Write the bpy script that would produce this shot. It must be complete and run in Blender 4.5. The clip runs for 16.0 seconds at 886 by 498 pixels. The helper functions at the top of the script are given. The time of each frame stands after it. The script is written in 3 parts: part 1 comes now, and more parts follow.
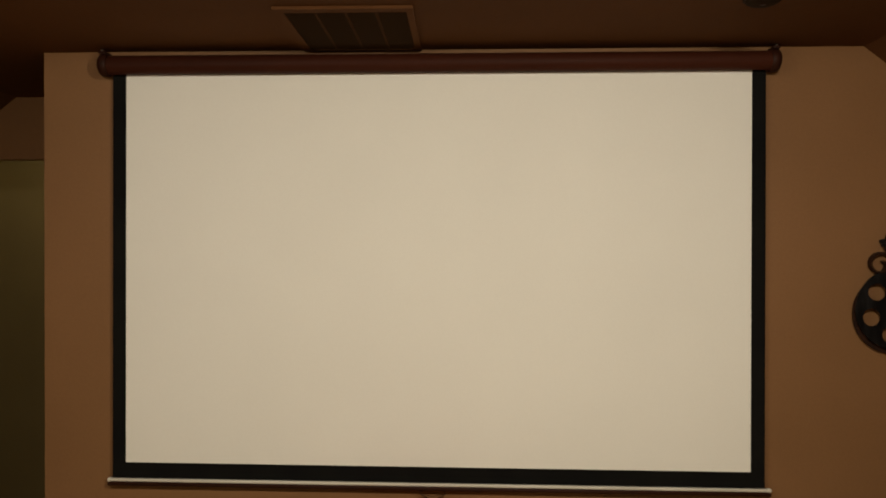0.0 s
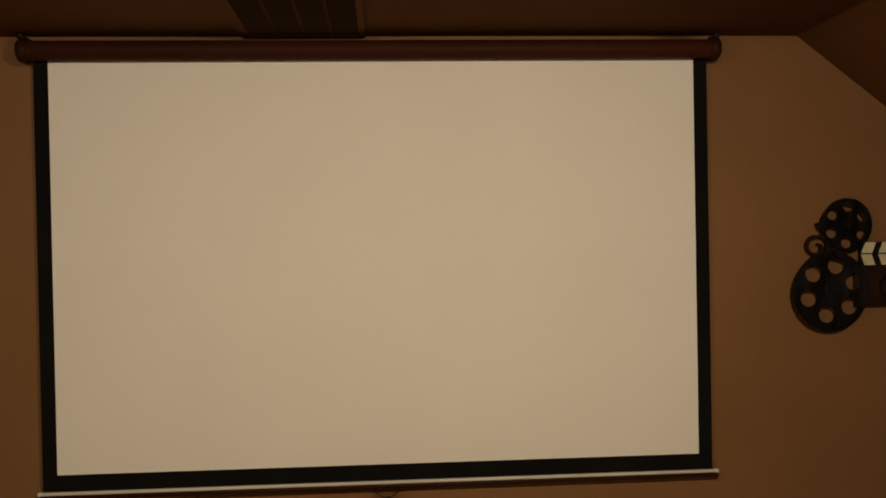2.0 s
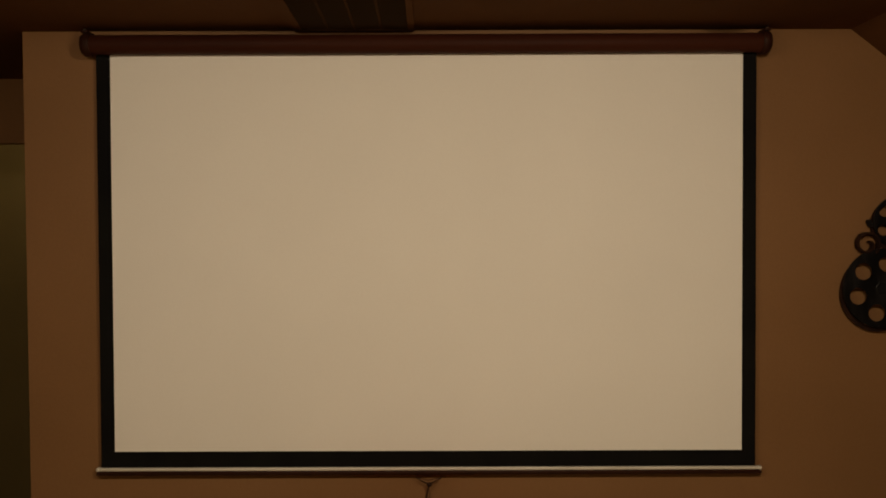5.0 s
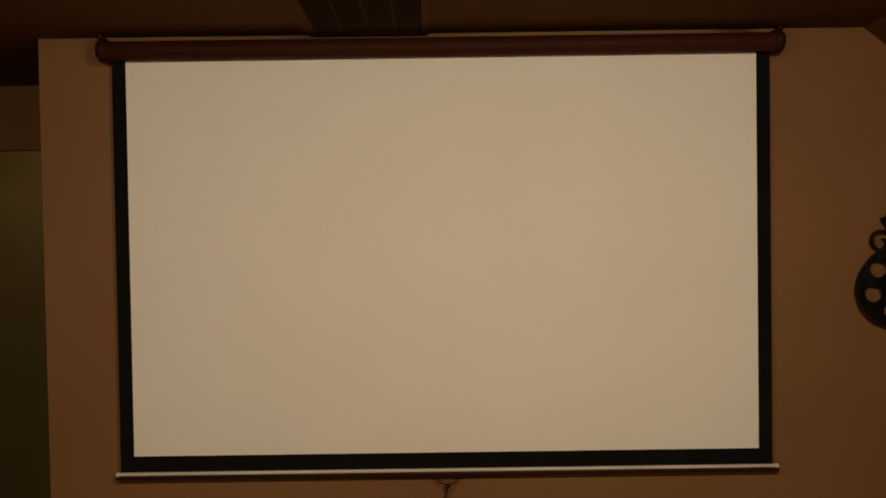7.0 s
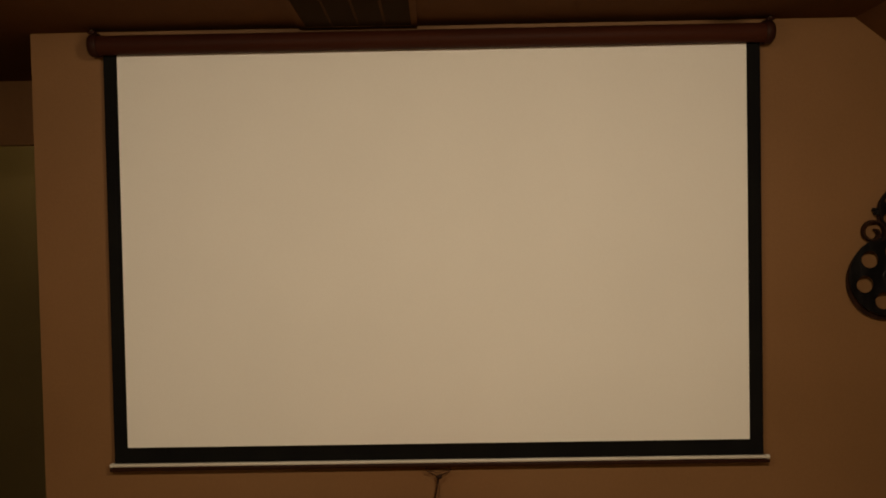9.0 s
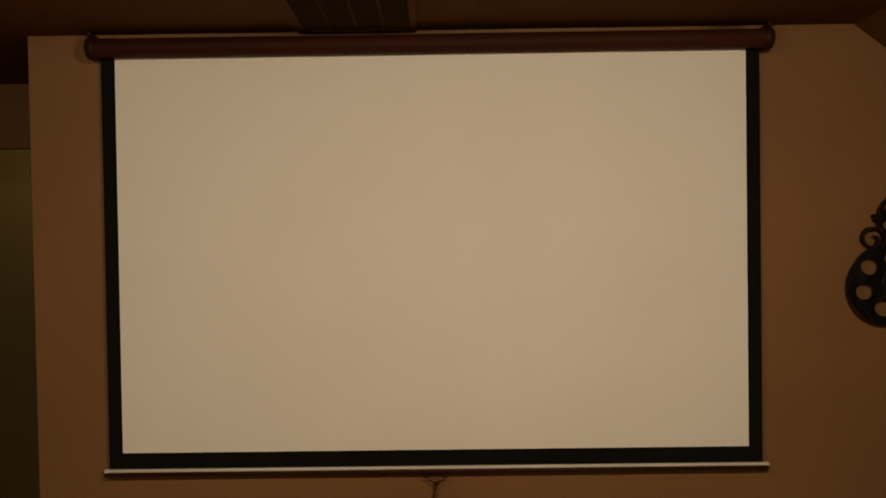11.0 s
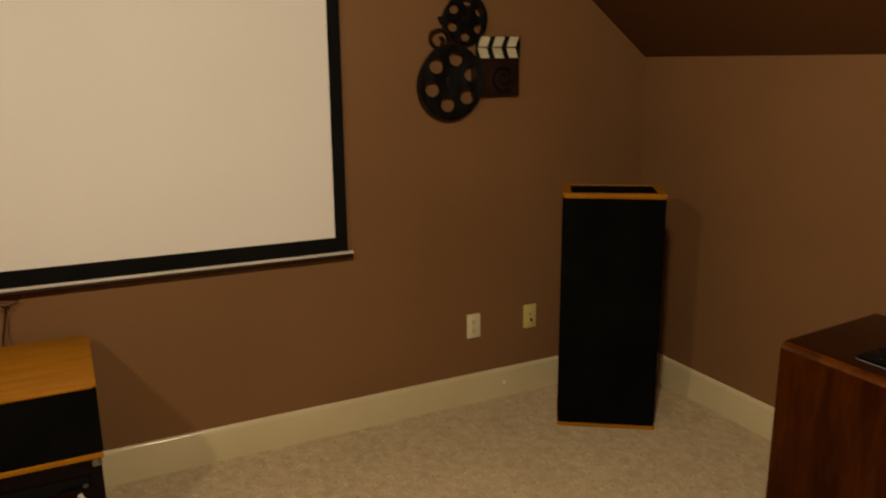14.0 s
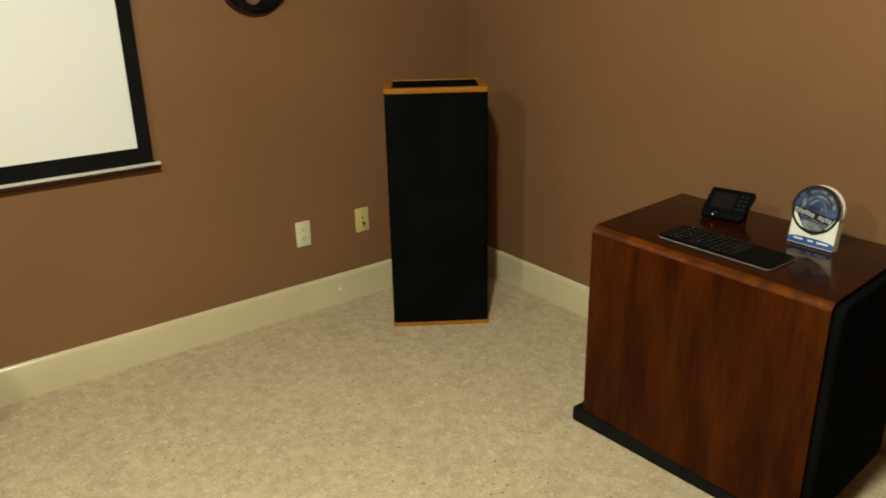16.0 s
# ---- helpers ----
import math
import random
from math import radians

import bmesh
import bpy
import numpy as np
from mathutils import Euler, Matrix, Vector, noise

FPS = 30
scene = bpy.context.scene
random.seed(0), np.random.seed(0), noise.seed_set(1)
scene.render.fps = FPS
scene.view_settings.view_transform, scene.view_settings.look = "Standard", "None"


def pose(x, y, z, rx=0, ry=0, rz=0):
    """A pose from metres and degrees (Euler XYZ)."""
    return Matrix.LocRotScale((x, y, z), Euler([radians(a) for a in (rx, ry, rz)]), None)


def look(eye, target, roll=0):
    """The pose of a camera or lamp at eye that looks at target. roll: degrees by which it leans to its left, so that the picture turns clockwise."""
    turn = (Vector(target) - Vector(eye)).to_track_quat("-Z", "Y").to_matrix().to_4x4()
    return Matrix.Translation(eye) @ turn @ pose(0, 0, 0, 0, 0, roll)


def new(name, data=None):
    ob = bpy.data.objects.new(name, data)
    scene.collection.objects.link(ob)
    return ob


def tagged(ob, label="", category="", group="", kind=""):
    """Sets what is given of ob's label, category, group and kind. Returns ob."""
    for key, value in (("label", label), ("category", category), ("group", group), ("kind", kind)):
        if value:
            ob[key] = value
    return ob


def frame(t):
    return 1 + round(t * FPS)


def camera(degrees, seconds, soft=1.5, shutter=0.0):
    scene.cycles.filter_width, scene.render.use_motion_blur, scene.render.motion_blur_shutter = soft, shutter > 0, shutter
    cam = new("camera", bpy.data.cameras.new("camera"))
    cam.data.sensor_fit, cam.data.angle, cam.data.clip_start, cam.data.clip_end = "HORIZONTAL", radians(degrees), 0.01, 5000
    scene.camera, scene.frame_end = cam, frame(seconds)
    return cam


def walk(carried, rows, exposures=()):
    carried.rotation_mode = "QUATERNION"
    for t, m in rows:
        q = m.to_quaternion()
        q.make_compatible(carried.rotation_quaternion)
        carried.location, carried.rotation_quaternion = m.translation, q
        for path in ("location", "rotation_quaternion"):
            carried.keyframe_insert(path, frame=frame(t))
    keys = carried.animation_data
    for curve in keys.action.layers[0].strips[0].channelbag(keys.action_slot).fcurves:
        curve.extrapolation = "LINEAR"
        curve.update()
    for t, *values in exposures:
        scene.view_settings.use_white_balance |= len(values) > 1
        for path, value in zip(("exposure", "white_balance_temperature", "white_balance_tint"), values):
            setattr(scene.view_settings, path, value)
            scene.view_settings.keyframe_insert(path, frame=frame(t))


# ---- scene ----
cam = camera(59.7, 16.0, soft=1.8, shutter=0.4)
PATH = [
    (0, (0.166, -2.841, 1.656), (0.117, -0.842, 1.654), -0.1),
    (0.5, (0.151, -2.829, 1.652), (0.148, -0.829, 1.635), -0.7),
    (1, (0.119, -2.811, 1.653), (0.166, -0.812, 1.619), -1.2),
    (1.5, (0.084, -2.793, 1.639), (0.207, -0.797, 1.608), -1.3),
    (2, (0.062, -2.782, 1.645), (0.219, -0.788, 1.627), -1.3),
    (2.5, (0.073, -2.789, 1.648), (0.208, -0.794, 1.627), -1.2),
    (3, (0.082, -2.793, 1.646), (0.168, -0.795, 1.617), -0.7),
    (3.5, (0.072, -2.802, 1.65), (0.128, -0.803, 1.607), -0.4),
    (4, (0.08, -2.821, 1.64), (0.121, -0.822, 1.599), -0.3),
    (6.5, (0.011, -2.826, 1.65), (0.052, -0.827, 1.615), -0.9),
    (7, (0.004, -2.831, 1.649), (0.043, -0.832, 1.614), -1.1),
    (7.5, (0.013, -2.838, 1.66), (0.056, -0.839, 1.622), -1.2),
    (8, (0.026, -2.843, 1.651), (0.058, -0.844, 1.617), -0.8),
    (8.5, (0.047, -2.839, 1.638), (0.083, -0.84, 1.582), -1.3),
    (9, (0.067, -2.841, 1.635), (0.086, -0.842, 1.589), -1.3),
    (9.2, (0.05, -2.839, 1.636), (0.065, -0.84, 1.593), -1.2),
    (11.3, (0.069, -2.829, 1.628), (0.1, -0.829, 1.607), -1.1),
    (11.5, (0.093, -2.847, 1.64), (0.146, -0.848, 1.638), -1.4),
    (12, (0.088, -2.835, 1.637), (0.307, -0.847, 1.613), -0.6),
    (12.3, (0.101, -2.833, 1.656), (0.441, -0.863, 1.592), -0.3),
    (12.5, (0.109, -2.832, 1.669), (0.509, -0.873, 1.6), -0.1),
    (12.8, (0.14, -2.844, 1.661), (0.621, -0.907, 1.518), 0.1),
    (13, (0.16, -2.851, 1.655), (0.712, -0.943, 1.422), -0.5),
    (13.3, (0.211, -2.86, 1.598), (0.888, -1.002, 1.296), -0.9),
    (13.5, (0.245, -2.866, 1.559), (0.979, -1.038, 1.212), -0.6),
    (13.8, (0.261, -2.863, 1.534), (1.077, -1.087, 1.109), -0.3),
    (14, (0.272, -2.861, 1.518), (1.136, -1.121, 1.042), -0.6),
    (14.3, (0.297, -2.859, 1.504), (1.225, -1.165, 0.985), -1),
    (14.5, (0.313, -2.858, 1.494), (1.277, -1.196, 0.937), -1.2),
    (14.8, (0.348, -2.86, 1.486), (1.365, -1.248, 0.883), -1.2),
    (15, (0.371, -2.862, 1.48), (1.411, -1.27, 0.861), -1.5),
    (15.5, (0.403, -2.861, 1.472), (1.466, -1.306, 0.801), -1.7),
    (16, (0.446, -2.869, 1.46), (1.566, -1.369, 0.756), -1.2),
]
EXPOSURES = [
    (0.0, -0.12, 7300, 16), (0.5, -0.2, 7300, 16), (1.0, -0.28, 7600, 18), (1.5, -0.50, 8200, 21), (2.5, -0.58, 8800, 22),
    (4.0, -0.68, 9000, 23), (9.0, -0.68, 9000, 23), (12.5, -0.72, 9100, 24), (13.5, -0.52, 9100, 24), (14.0, -0.34, 8850, 23),
    (14.5, 0.04, 8350, 20), (15.0, 0.29, 7650, 15), (15.5, 0.51, 7050, 7), (16.0, 0.65, 6550, 2),
]
walk(cam, [(t, look(eye, target, roll)) for t, eye, target, roll in PATH], EXPOSURES)

# ---- world and lamps ----
world = bpy.data.worlds.new("world")
scene.world = world
world.use_nodes = True
world.node_tree.nodes["Background"].inputs[0].default_value = (0.02, 0.018, 0.015, 1)
world.node_tree.nodes["Background"].inputs[1].default_value = 0.2

CEIL = 2.387          # flat ceiling
KNEE_X, KNEE_Z, WALL_X = 1.626, 1.521, 2.745
LAMPS = [(-0.96, -2.16, 53), (0.74, -2.18, 90)]
WARM = (1.0, 0.96, 0.78)


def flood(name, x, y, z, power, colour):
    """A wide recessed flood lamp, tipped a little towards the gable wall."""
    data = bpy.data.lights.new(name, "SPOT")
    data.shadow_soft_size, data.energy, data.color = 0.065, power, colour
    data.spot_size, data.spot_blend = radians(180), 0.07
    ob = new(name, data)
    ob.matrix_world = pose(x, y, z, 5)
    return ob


for lx, ly, power in LAMPS:
    flood("flood_light", lx, ly, CEIL - 0.046, power, WARM)
    beam = bpy.data.lights.new("lens_light", "AREA")
    beam.shape, beam.size, beam.energy, beam.color = "DISK", 0.14, power * 0.21, WARM
    new("lens_light", beam).location = (lx, ly, CEIL - 0.010)
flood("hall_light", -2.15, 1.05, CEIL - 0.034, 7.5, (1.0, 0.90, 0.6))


# ---- materials ----
def material(name, colour, rough=0.6, metal=0.0, coat=0.0, spec=0.5):
    mat = bpy.data.materials.new(name)
    mat.use_nodes = True
    b = mat.node_tree.nodes["Principled BSDF"]
    b.inputs["Base Color"].default_value = (*colour, 1)
    b.inputs["Roughness"].default_value = rough
    b.inputs["Metallic"].default_value = metal
    b.inputs["Coat Weight"].default_value = coat
    b.inputs["Coat Roughness"].default_value = 0.12
    b.inputs["Specular IOR Level"].default_value = spec
    return mat


def mottled(mat, a, b, scale, stretch=(1, 1, 1), fine=0.0, fine_scale=300.0, bump=0.0, bump_scale=200.0, lo=0.35, hi=0.65, detail=6, bump_dist=0.002):
    """Two colours mixed by noise in the thing's own metres, a finer speckle over them, and fine relief."""
    nt = mat.node_tree
    n, link, bsdf = nt.nodes, nt.links.new, nt.nodes["Principled BSDF"]
    tc = n.new("ShaderNodeTexCoord")
    mp = n.new("ShaderNodeMapping")
    mp.inputs["Scale"].default_value = stretch
    link(tc.outputs["Object"], mp.inputs["Vector"])
    no = n.new("ShaderNodeTexNoise")
    no.inputs["Scale"].default_value, no.inputs["Detail"].default_value = scale, detail
    link(mp.outputs["Vector"], no.inputs["Vector"])
    ramp = n.new("ShaderNodeValToRGB")
    ramp.color_ramp.elements[0].position, ramp.color_ramp.elements[1].position = lo, hi
    ramp.color_ramp.elements[0].color, ramp.color_ramp.elements[1].color = (*a, 1), (*b, 1)
    link(no.outputs["Fac"], ramp.inputs["Fac"])
    out = ramp.outputs["Color"]
    if fine:
        fn = n.new("ShaderNodeTexNoise")
        fn.inputs["Scale"].default_value, fn.inputs["Detail"].default_value = fine_scale, 3
        link(mp.outputs["Vector"], fn.inputs["Vector"])
        mr = n.new("ShaderNodeMapRange")
        mr.inputs["From Min"].default_value, mr.inputs["From Max"].default_value = 0.3, 0.7
        mr.inputs["To Min"].default_value, mr.inputs["To Max"].default_value = 1 - fine, 1 + fine
        link(fn.outputs["Fac"], mr.inputs["Value"])
        mix = n.new("ShaderNodeMix")
        mix.data_type, mix.blend_type = "RGBA", "MULTIPLY"
        mix.inputs["Factor"].default_value = 1
        link(out, mix.inputs[6])
        link(mr.outputs["Result"], mix.inputs[7])
        out = mix.outputs[2]
    link(out, bsdf.inputs["Base Color"])
    if bump:
        bn = n.new("ShaderNodeTexNoise")
        bn.inputs["Scale"].default_value, bn.inputs["Detail"].default_value = bump_scale, 4
        link(mp.outputs["Vector"], bn.inputs["Vector"])
        bp = n.new("ShaderNodeBump")
        bp.inputs["Strength"].default_value, bp.inputs["Distance"].default_value = bump, bump_dist
        link(bn.outputs["Fac"], bp.inputs["Height"])
        link(bp.outputs["Normal"], bsdf.inputs["Normal"])
    return mat


M_wall = mottled(material("brown_wall_paint", (0.2, 0.12, 0.08), 0.55, spec=0.22), (0.190, 0.0957, 0.0428), (0.213, 0.1073, 0.0494), 1.6, fine=0.03, fine_scale=90, bump=0.25, bump_scale=160)
# Darker than the wall brown: the ceiling's shade is put into this colour.
M_ceil = mottled(material("shaded_ceiling_brown", (0.2, 0.12, 0.08), 0.85, spec=0.05), (0.083, 0.0345, 0.0140), (0.099, 0.0415, 0.0170), 1.3, fine=0.04, fine_scale=70, bump=0.3, bump_scale=120)
M_olive = mottled(material("olive_wall_paint", (0.3, 0.25, 0.11), 0.7), (0.13, 0.097, 0.035), (0.16, 0.12, 0.044), 1.2, fine=0.03, bump=0.2)
M_trim = mottled(material("cream_gloss_trim", (0.6, 0.53, 0.37), 0.2), (0.56, 0.485, 0.305), (0.62, 0.545, 0.36), 3.0, fine=0.02, bump=0.1, bump_scale=60)
M_carpet = mottled(material("beige_cut_pile_carpet", (0.5, 0.42, 0.3), 0.95, spec=0.1), (0.425, 0.336, 0.214), (0.560, 0.452, 0.305), 22, fine=0.15, fine_scale=120, bump=0.45, bump_scale=55, lo=0.25, hi=0.75, detail=12, bump_dist=0.007)


def flecked(mat, colour, scale, level):
    """Sparse darker flecks over what the material has."""
    nt = mat.node_tree
    n, link, bsdf = nt.nodes, nt.links.new, nt.nodes["Principled BSDF"]
    old = bsdf.inputs["Base Color"].links[0].from_socket
    tc = n.new("ShaderNodeTexCoord")
    no = n.new("ShaderNodeTexNoise")
    no.inputs["Scale"].default_value, no.inputs["Detail"].default_value = scale, 2
    link(tc.outputs["Object"], no.inputs["Vector"])
    mr = n.new("ShaderNodeMapRange")
    mr.inputs["From Min"].default_value, mr.inputs["From Max"].default_value = level, level + 0.06
    link(no.outputs["Fac"], mr.inputs["Value"])
    mix = n.new("ShaderNodeMix")
    mix.data_type = "RGBA"
    link(mr.outputs["Result"], mix.inputs[0])
    link(old, mix.inputs[6])
    mix.inputs[7].default_value = (*colour, 1)
    link(mix.outputs[2], bsdf.inputs["Base Color"])


def blotched(mat, scale, depth):
    """Soft patches, as trodden and brushed pile shows them."""
    nt = mat.node_tree
    n, link, bsdf = nt.nodes, nt.links.new, nt.nodes["Principled BSDF"]
    old = bsdf.inputs["Base Color"].links[0].from_socket
    tc = n.new("ShaderNodeTexCoord")
    no = n.new("ShaderNodeTexNoise")
    no.inputs["Scale"].default_value, no.inputs["Detail"].default_value = scale, 5
    no.inputs["Distortion"].default_value = 0.6
    link(tc.outputs["Object"], no.inputs["Vector"])
    mr = n.new("ShaderNodeMapRange")
    mr.inputs["From Min"].default_value, mr.inputs["From Max"].default_value = 0.32, 0.66
    mr.inputs["To Min"].default_value, mr.inputs["To Max"].default_value = 1 - depth, 1 + depth * 0.4
    link(no.outputs["Fac"], mr.inputs["Value"])
    mix = n.new("ShaderNodeMix")
    mix.data_type, mix.blend_type = "RGBA", "MULTIPLY"
    mix.inputs["Factor"].default_value = 1
    link(old, mix.inputs[6])
    link(mr.outputs["Result"], mix.inputs[7])
    link(mix.outputs[2], bsdf.inputs["Base Color"])


flecked(M_carpet, (0.575, 0.485, 0.345), 34, 0.61)
flecked(M_carpet, (0.37, 0.235, 0.13), 95, 0.655)
flecked(M_carpet, (0.24, 0.145, 0.075), 62, 0.664)
blotched(M_carpet, 6.0, 0.07)
blotched(M_carpet, 30.0, 0.05)
M_chip = material("white_primer", (0.78, 0.76, 0.70), 0.6)
M_white = mottled(material("matte_white_screen_cloth", (0.8, 0.78, 0.74), 0.85, spec=0.15), (0.742, 0.742, 0.727), (0.762, 0.762, 0.747), 2.2, fine=0.01, fine_scale=200)
M_black = mottled(material("black_screen_border", (0.006, 0.006, 0.006), 0.9, spec=0.08), (0.005, 0.005, 0.0055), (0.007, 0.007, 0.0065), 6)
M_housing = mottled(material("dark_brown_housing", (0.05, 0.018, 0.01), 0.55, spec=0.08), (0.031, 0.0080, 0.0040), (0.043, 0.0110, 0.0055), 8, stretch=(0.2, 1, 1), fine=0.08)
M_metal = mottled(material("brushed_aluminium", (0.7, 0.68, 0.64), 0.32, 1.0), (0.62, 0.6, 0.56), (0.75, 0.72, 0.68), 12, stretch=(0.05, 1, 1), bump=0.05)
M_hem = mottled(material("off_white_hem_plastic", (0.6, 0.58, 0.53), 0.4), (0.52, 0.50, 0.45), (0.62, 0.60, 0.55), 14, stretch=(0.3, 1, 1))
M_cap = mottled(material("dark_plastic_cap", (0.022, 0.007, 0.004), 0.5, spec=0.12), (0.020, 0.0058, 0.0032), (0.028, 0.0080, 0.0042), 30)
M_cloth = mottled(material("black_grille_cloth", (0.004, 0.004, 0.004), 0.95, spec=0.02), (0.0028, 0.003, 0.0028), (0.0048, 0.005, 0.0045), 5, fine=0.2, fine_scale=500, bump=0.3, bump_scale=700)
M_oak = mottled(material("oiled_oak", (0.5, 0.24, 0.06), 0.5, spec=0.14), (0.285, 0.104, 0.0075), (0.370, 0.146, 0.012), 5, stretch=(0.8, 7, 7), fine=0.13, fine_scale=60, bump=0.15, bump_scale=50)
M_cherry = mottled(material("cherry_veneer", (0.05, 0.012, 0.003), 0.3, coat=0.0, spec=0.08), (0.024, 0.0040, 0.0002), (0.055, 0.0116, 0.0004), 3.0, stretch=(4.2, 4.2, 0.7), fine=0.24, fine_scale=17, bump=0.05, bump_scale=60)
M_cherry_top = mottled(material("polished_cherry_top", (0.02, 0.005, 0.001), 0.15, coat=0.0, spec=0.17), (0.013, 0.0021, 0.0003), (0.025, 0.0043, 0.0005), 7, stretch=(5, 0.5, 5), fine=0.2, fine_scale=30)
# Lighter orange cherry: the highlight along the rounded edge is put into the colour.
M_cherry_edge = mottled(material("highlit_cherry_edge", (0.1, 0.03, 0.004), 0.3, spec=0.32), (0.036, 0.0072, 0.0005), (0.098, 0.0245, 0.0016), 12, stretch=(1, 1.4, 1), fine=0.25, fine_scale=70)
M_plinth = mottled(material("black_plinth_paint", (0.005, 0.005, 0.006), 0.6, spec=0.12), (0.004, 0.004, 0.005), (0.008, 0.0078, 0.008), 10, fine=0.1)
# Upright grey streaks in the colour stand in for sheen on the sheet.
M_reel = mottled(material("sheen_streaked_dark_bronze", (0.008, 0.008, 0.009), 0.38, 0.1, spec=0.18), (0.0022, 0.0025, 0.0032), (0.0130, 0.0132, 0.0145), 11, stretch=(2.2, 1, 0.55), fine=0.3, fine_scale=60, bump=0.25, lo=0.42, hi=0.72)
M_board = mottled(material("dark_brown_slate", (0.035, 0.017, 0.011), 0.6, spec=0.15), (0.012, 0.0046, 0.0028), (0.024, 0.0088, 0.0048), 16, fine=0.2, fine_scale=80, bump=0.3)
M_stripe = mottled(material("cream_stripe_paint", (0.62, 0.58, 0.42), 0.6), (0.46, 0.42, 0.29), (0.60, 0.56, 0.41), 22, fine=0.08)
M_plate = mottled(material("ivory_plate", (0.6, 0.49, 0.2), 0.35), (0.55, 0.45, 0.17), (0.61, 0.50, 0.20), 30)
M_plate_w = mottled(material("white_plate", (0.66, 0.61, 0.42), 0.35), (0.63, 0.58, 0.39), (0.68, 0.63, 0.44), 30)
M_slot = material("slot_black", (0.006, 0.006, 0.007), 0.7, spec=0.1)
M_brass = material("connector_metal", (0.45, 0.36, 0.2), 0.35, 1.0)
M_vinyl = mottled(material("black_textured_vinyl", (0.006, 0.003, 0.003), 0.7, spec=0.05), (0.0045, 0.0026, 0.0026), (0.0085, 0.0042, 0.004), 40, fine=0.3, fine_scale=260, bump=0.5, bump_scale=300)
M_ampcloth = mottled(material("dark_red_grille_cloth", (0.02, 0.004, 0.003), 0.9, spec=0.05), (0.009, 0.002, 0.0018), (0.016, 0.0032, 0.0028), 30, fine=0.2)
M_badge = material("white_badge", (0.5, 0.48, 0.44), 0.4)
M_kb = material("black_keyboard_plastic", (0.003, 0.003, 0.003), 0.5, spec=0.03)
M_key = material("black_keycap", (0.003, 0.003, 0.0032), 0.4, spec=0.06)
M_legend = material("grey_key_legend", (0.20, 0.20, 0.205), 0.6)
M_silver = material("silver_edge", (0.75, 0.74, 0.72), 0.28, 0.9)
M_worn = mottled(material("scuffed_steel", (0.3, 0.28, 0.24), 0.45, 0.7), (0.09, 0.08, 0.062), (0.26, 0.23, 0.18), 50)
M_gloss = material("gloss_black_plastic", (0.0035, 0.0035, 0.004), 0.25, coat=0.0, spec=0.08)
M_display = material("dark_display_glass", (0.010, 0.009, 0.009), 0.12, spec=0.28)
M_button = material("grey_button", (0.010, 0.013, 0.015), 0.4, spec=0.2)
M_card = mottled(material("white_card", (0.72, 0.7, 0.62), 0.5), (0.66, 0.63, 0.54), (0.76, 0.74, 0.66), 20)
M_blue = mottled(material("blue_print", (0.02, 0.07, 0.27), 0.4), (0.014, 0.050, 0.20), (0.026, 0.085, 0.31), 30)
M_print = mottled(material("blue_and_grey_cover_print", (0.1, 0.15, 0.3), 0.25, coat=0.4), (0.006, 0.010, 0.028), (0.060, 0.095, 0.20), 26, fine=0.3, fine_scale=90, lo=0.38, hi=0.62)
M_greyprint = mottled(material("silver_grey_cover_print", (0.4, 0.41, 0.42), 0.3), (0.022, 0.024, 0.030), (0.24, 0.245, 0.26), 60, fine=0.2, fine_scale=150)
M_titleprint = mottled(material("silver_title_print", (0.3, 0.3, 0.31), 0.35), (0.22, 0.22, 0.23), (0.40, 0.40, 0.41), 90)
M_darkprint = material("black_cover_rim", (0.012, 0.013, 0.016), 0.25)
M_cord = mottled(material("brown_cord", (0.03, 0.012, 0.006), 0.8, spec=0.2), (0.020, 0.008, 0.004), (0.036, 0.015, 0.008), 60)
M_detector = mottled(material("dark_brown_detector_plastic", (0.03, 0.016, 0.007), 0.7, spec=0.03), (0.015, 0.0078, 0.0030), (0.021, 0.0105, 0.0042), 20)
M_slat = material("dark_register_slat", (0.035, 0.018, 0.008), 0.7, spec=0.1)
M_glow = bpy.data.materials.new("lit_lens")
M_glow.use_nodes = True
_g = M_glow.node_tree.nodes["Principled BSDF"]
_g.inputs["Emission Color"].default_value = (1.0, 0.86, 0.64, 1)
_g.inputs["Emission Strength"].default_value = 6.0
M_led = bpy.data.materials.new("white_led")
M_led.use_nodes = True
_g = M_led.node_tree.nodes["Principled BSDF"]
_g.inputs["Emission Color"].default_value = (0.9, 0.95, 1.0, 1)
_g.inputs["Emission Strength"].default_value = 1.0


# ---- mesh helpers ----
def thing(name, m, label, category, group="", kind=""):
    ob = new(name)
    ob.empty_display_size = 0.1
    ob.matrix_world = m
    return tagged(ob, label, category, group, kind)


def mesh_object(name, bm, mat, parent=None, label="", smooth=False):
    bmesh.ops.recalc_face_normals(bm, faces=bm.faces)
    data = bpy.data.meshes.new(name)
    bm.to_mesh(data)
    bm.free()
    data.materials.append(mat)
    if smooth:
        for p in data.polygons:
            p.use_smooth = True
        data.set_sharp_from_angle(angle=radians(40))
    ob = new(name, data)
    if parent:
        ob.parent = parent
    if label:
        ob["label"] = label
    return ob


def part(name, bm, mat, parent, label="", smooth=True):
    return mesh_object(name, bm, mat, parent, label, smooth)


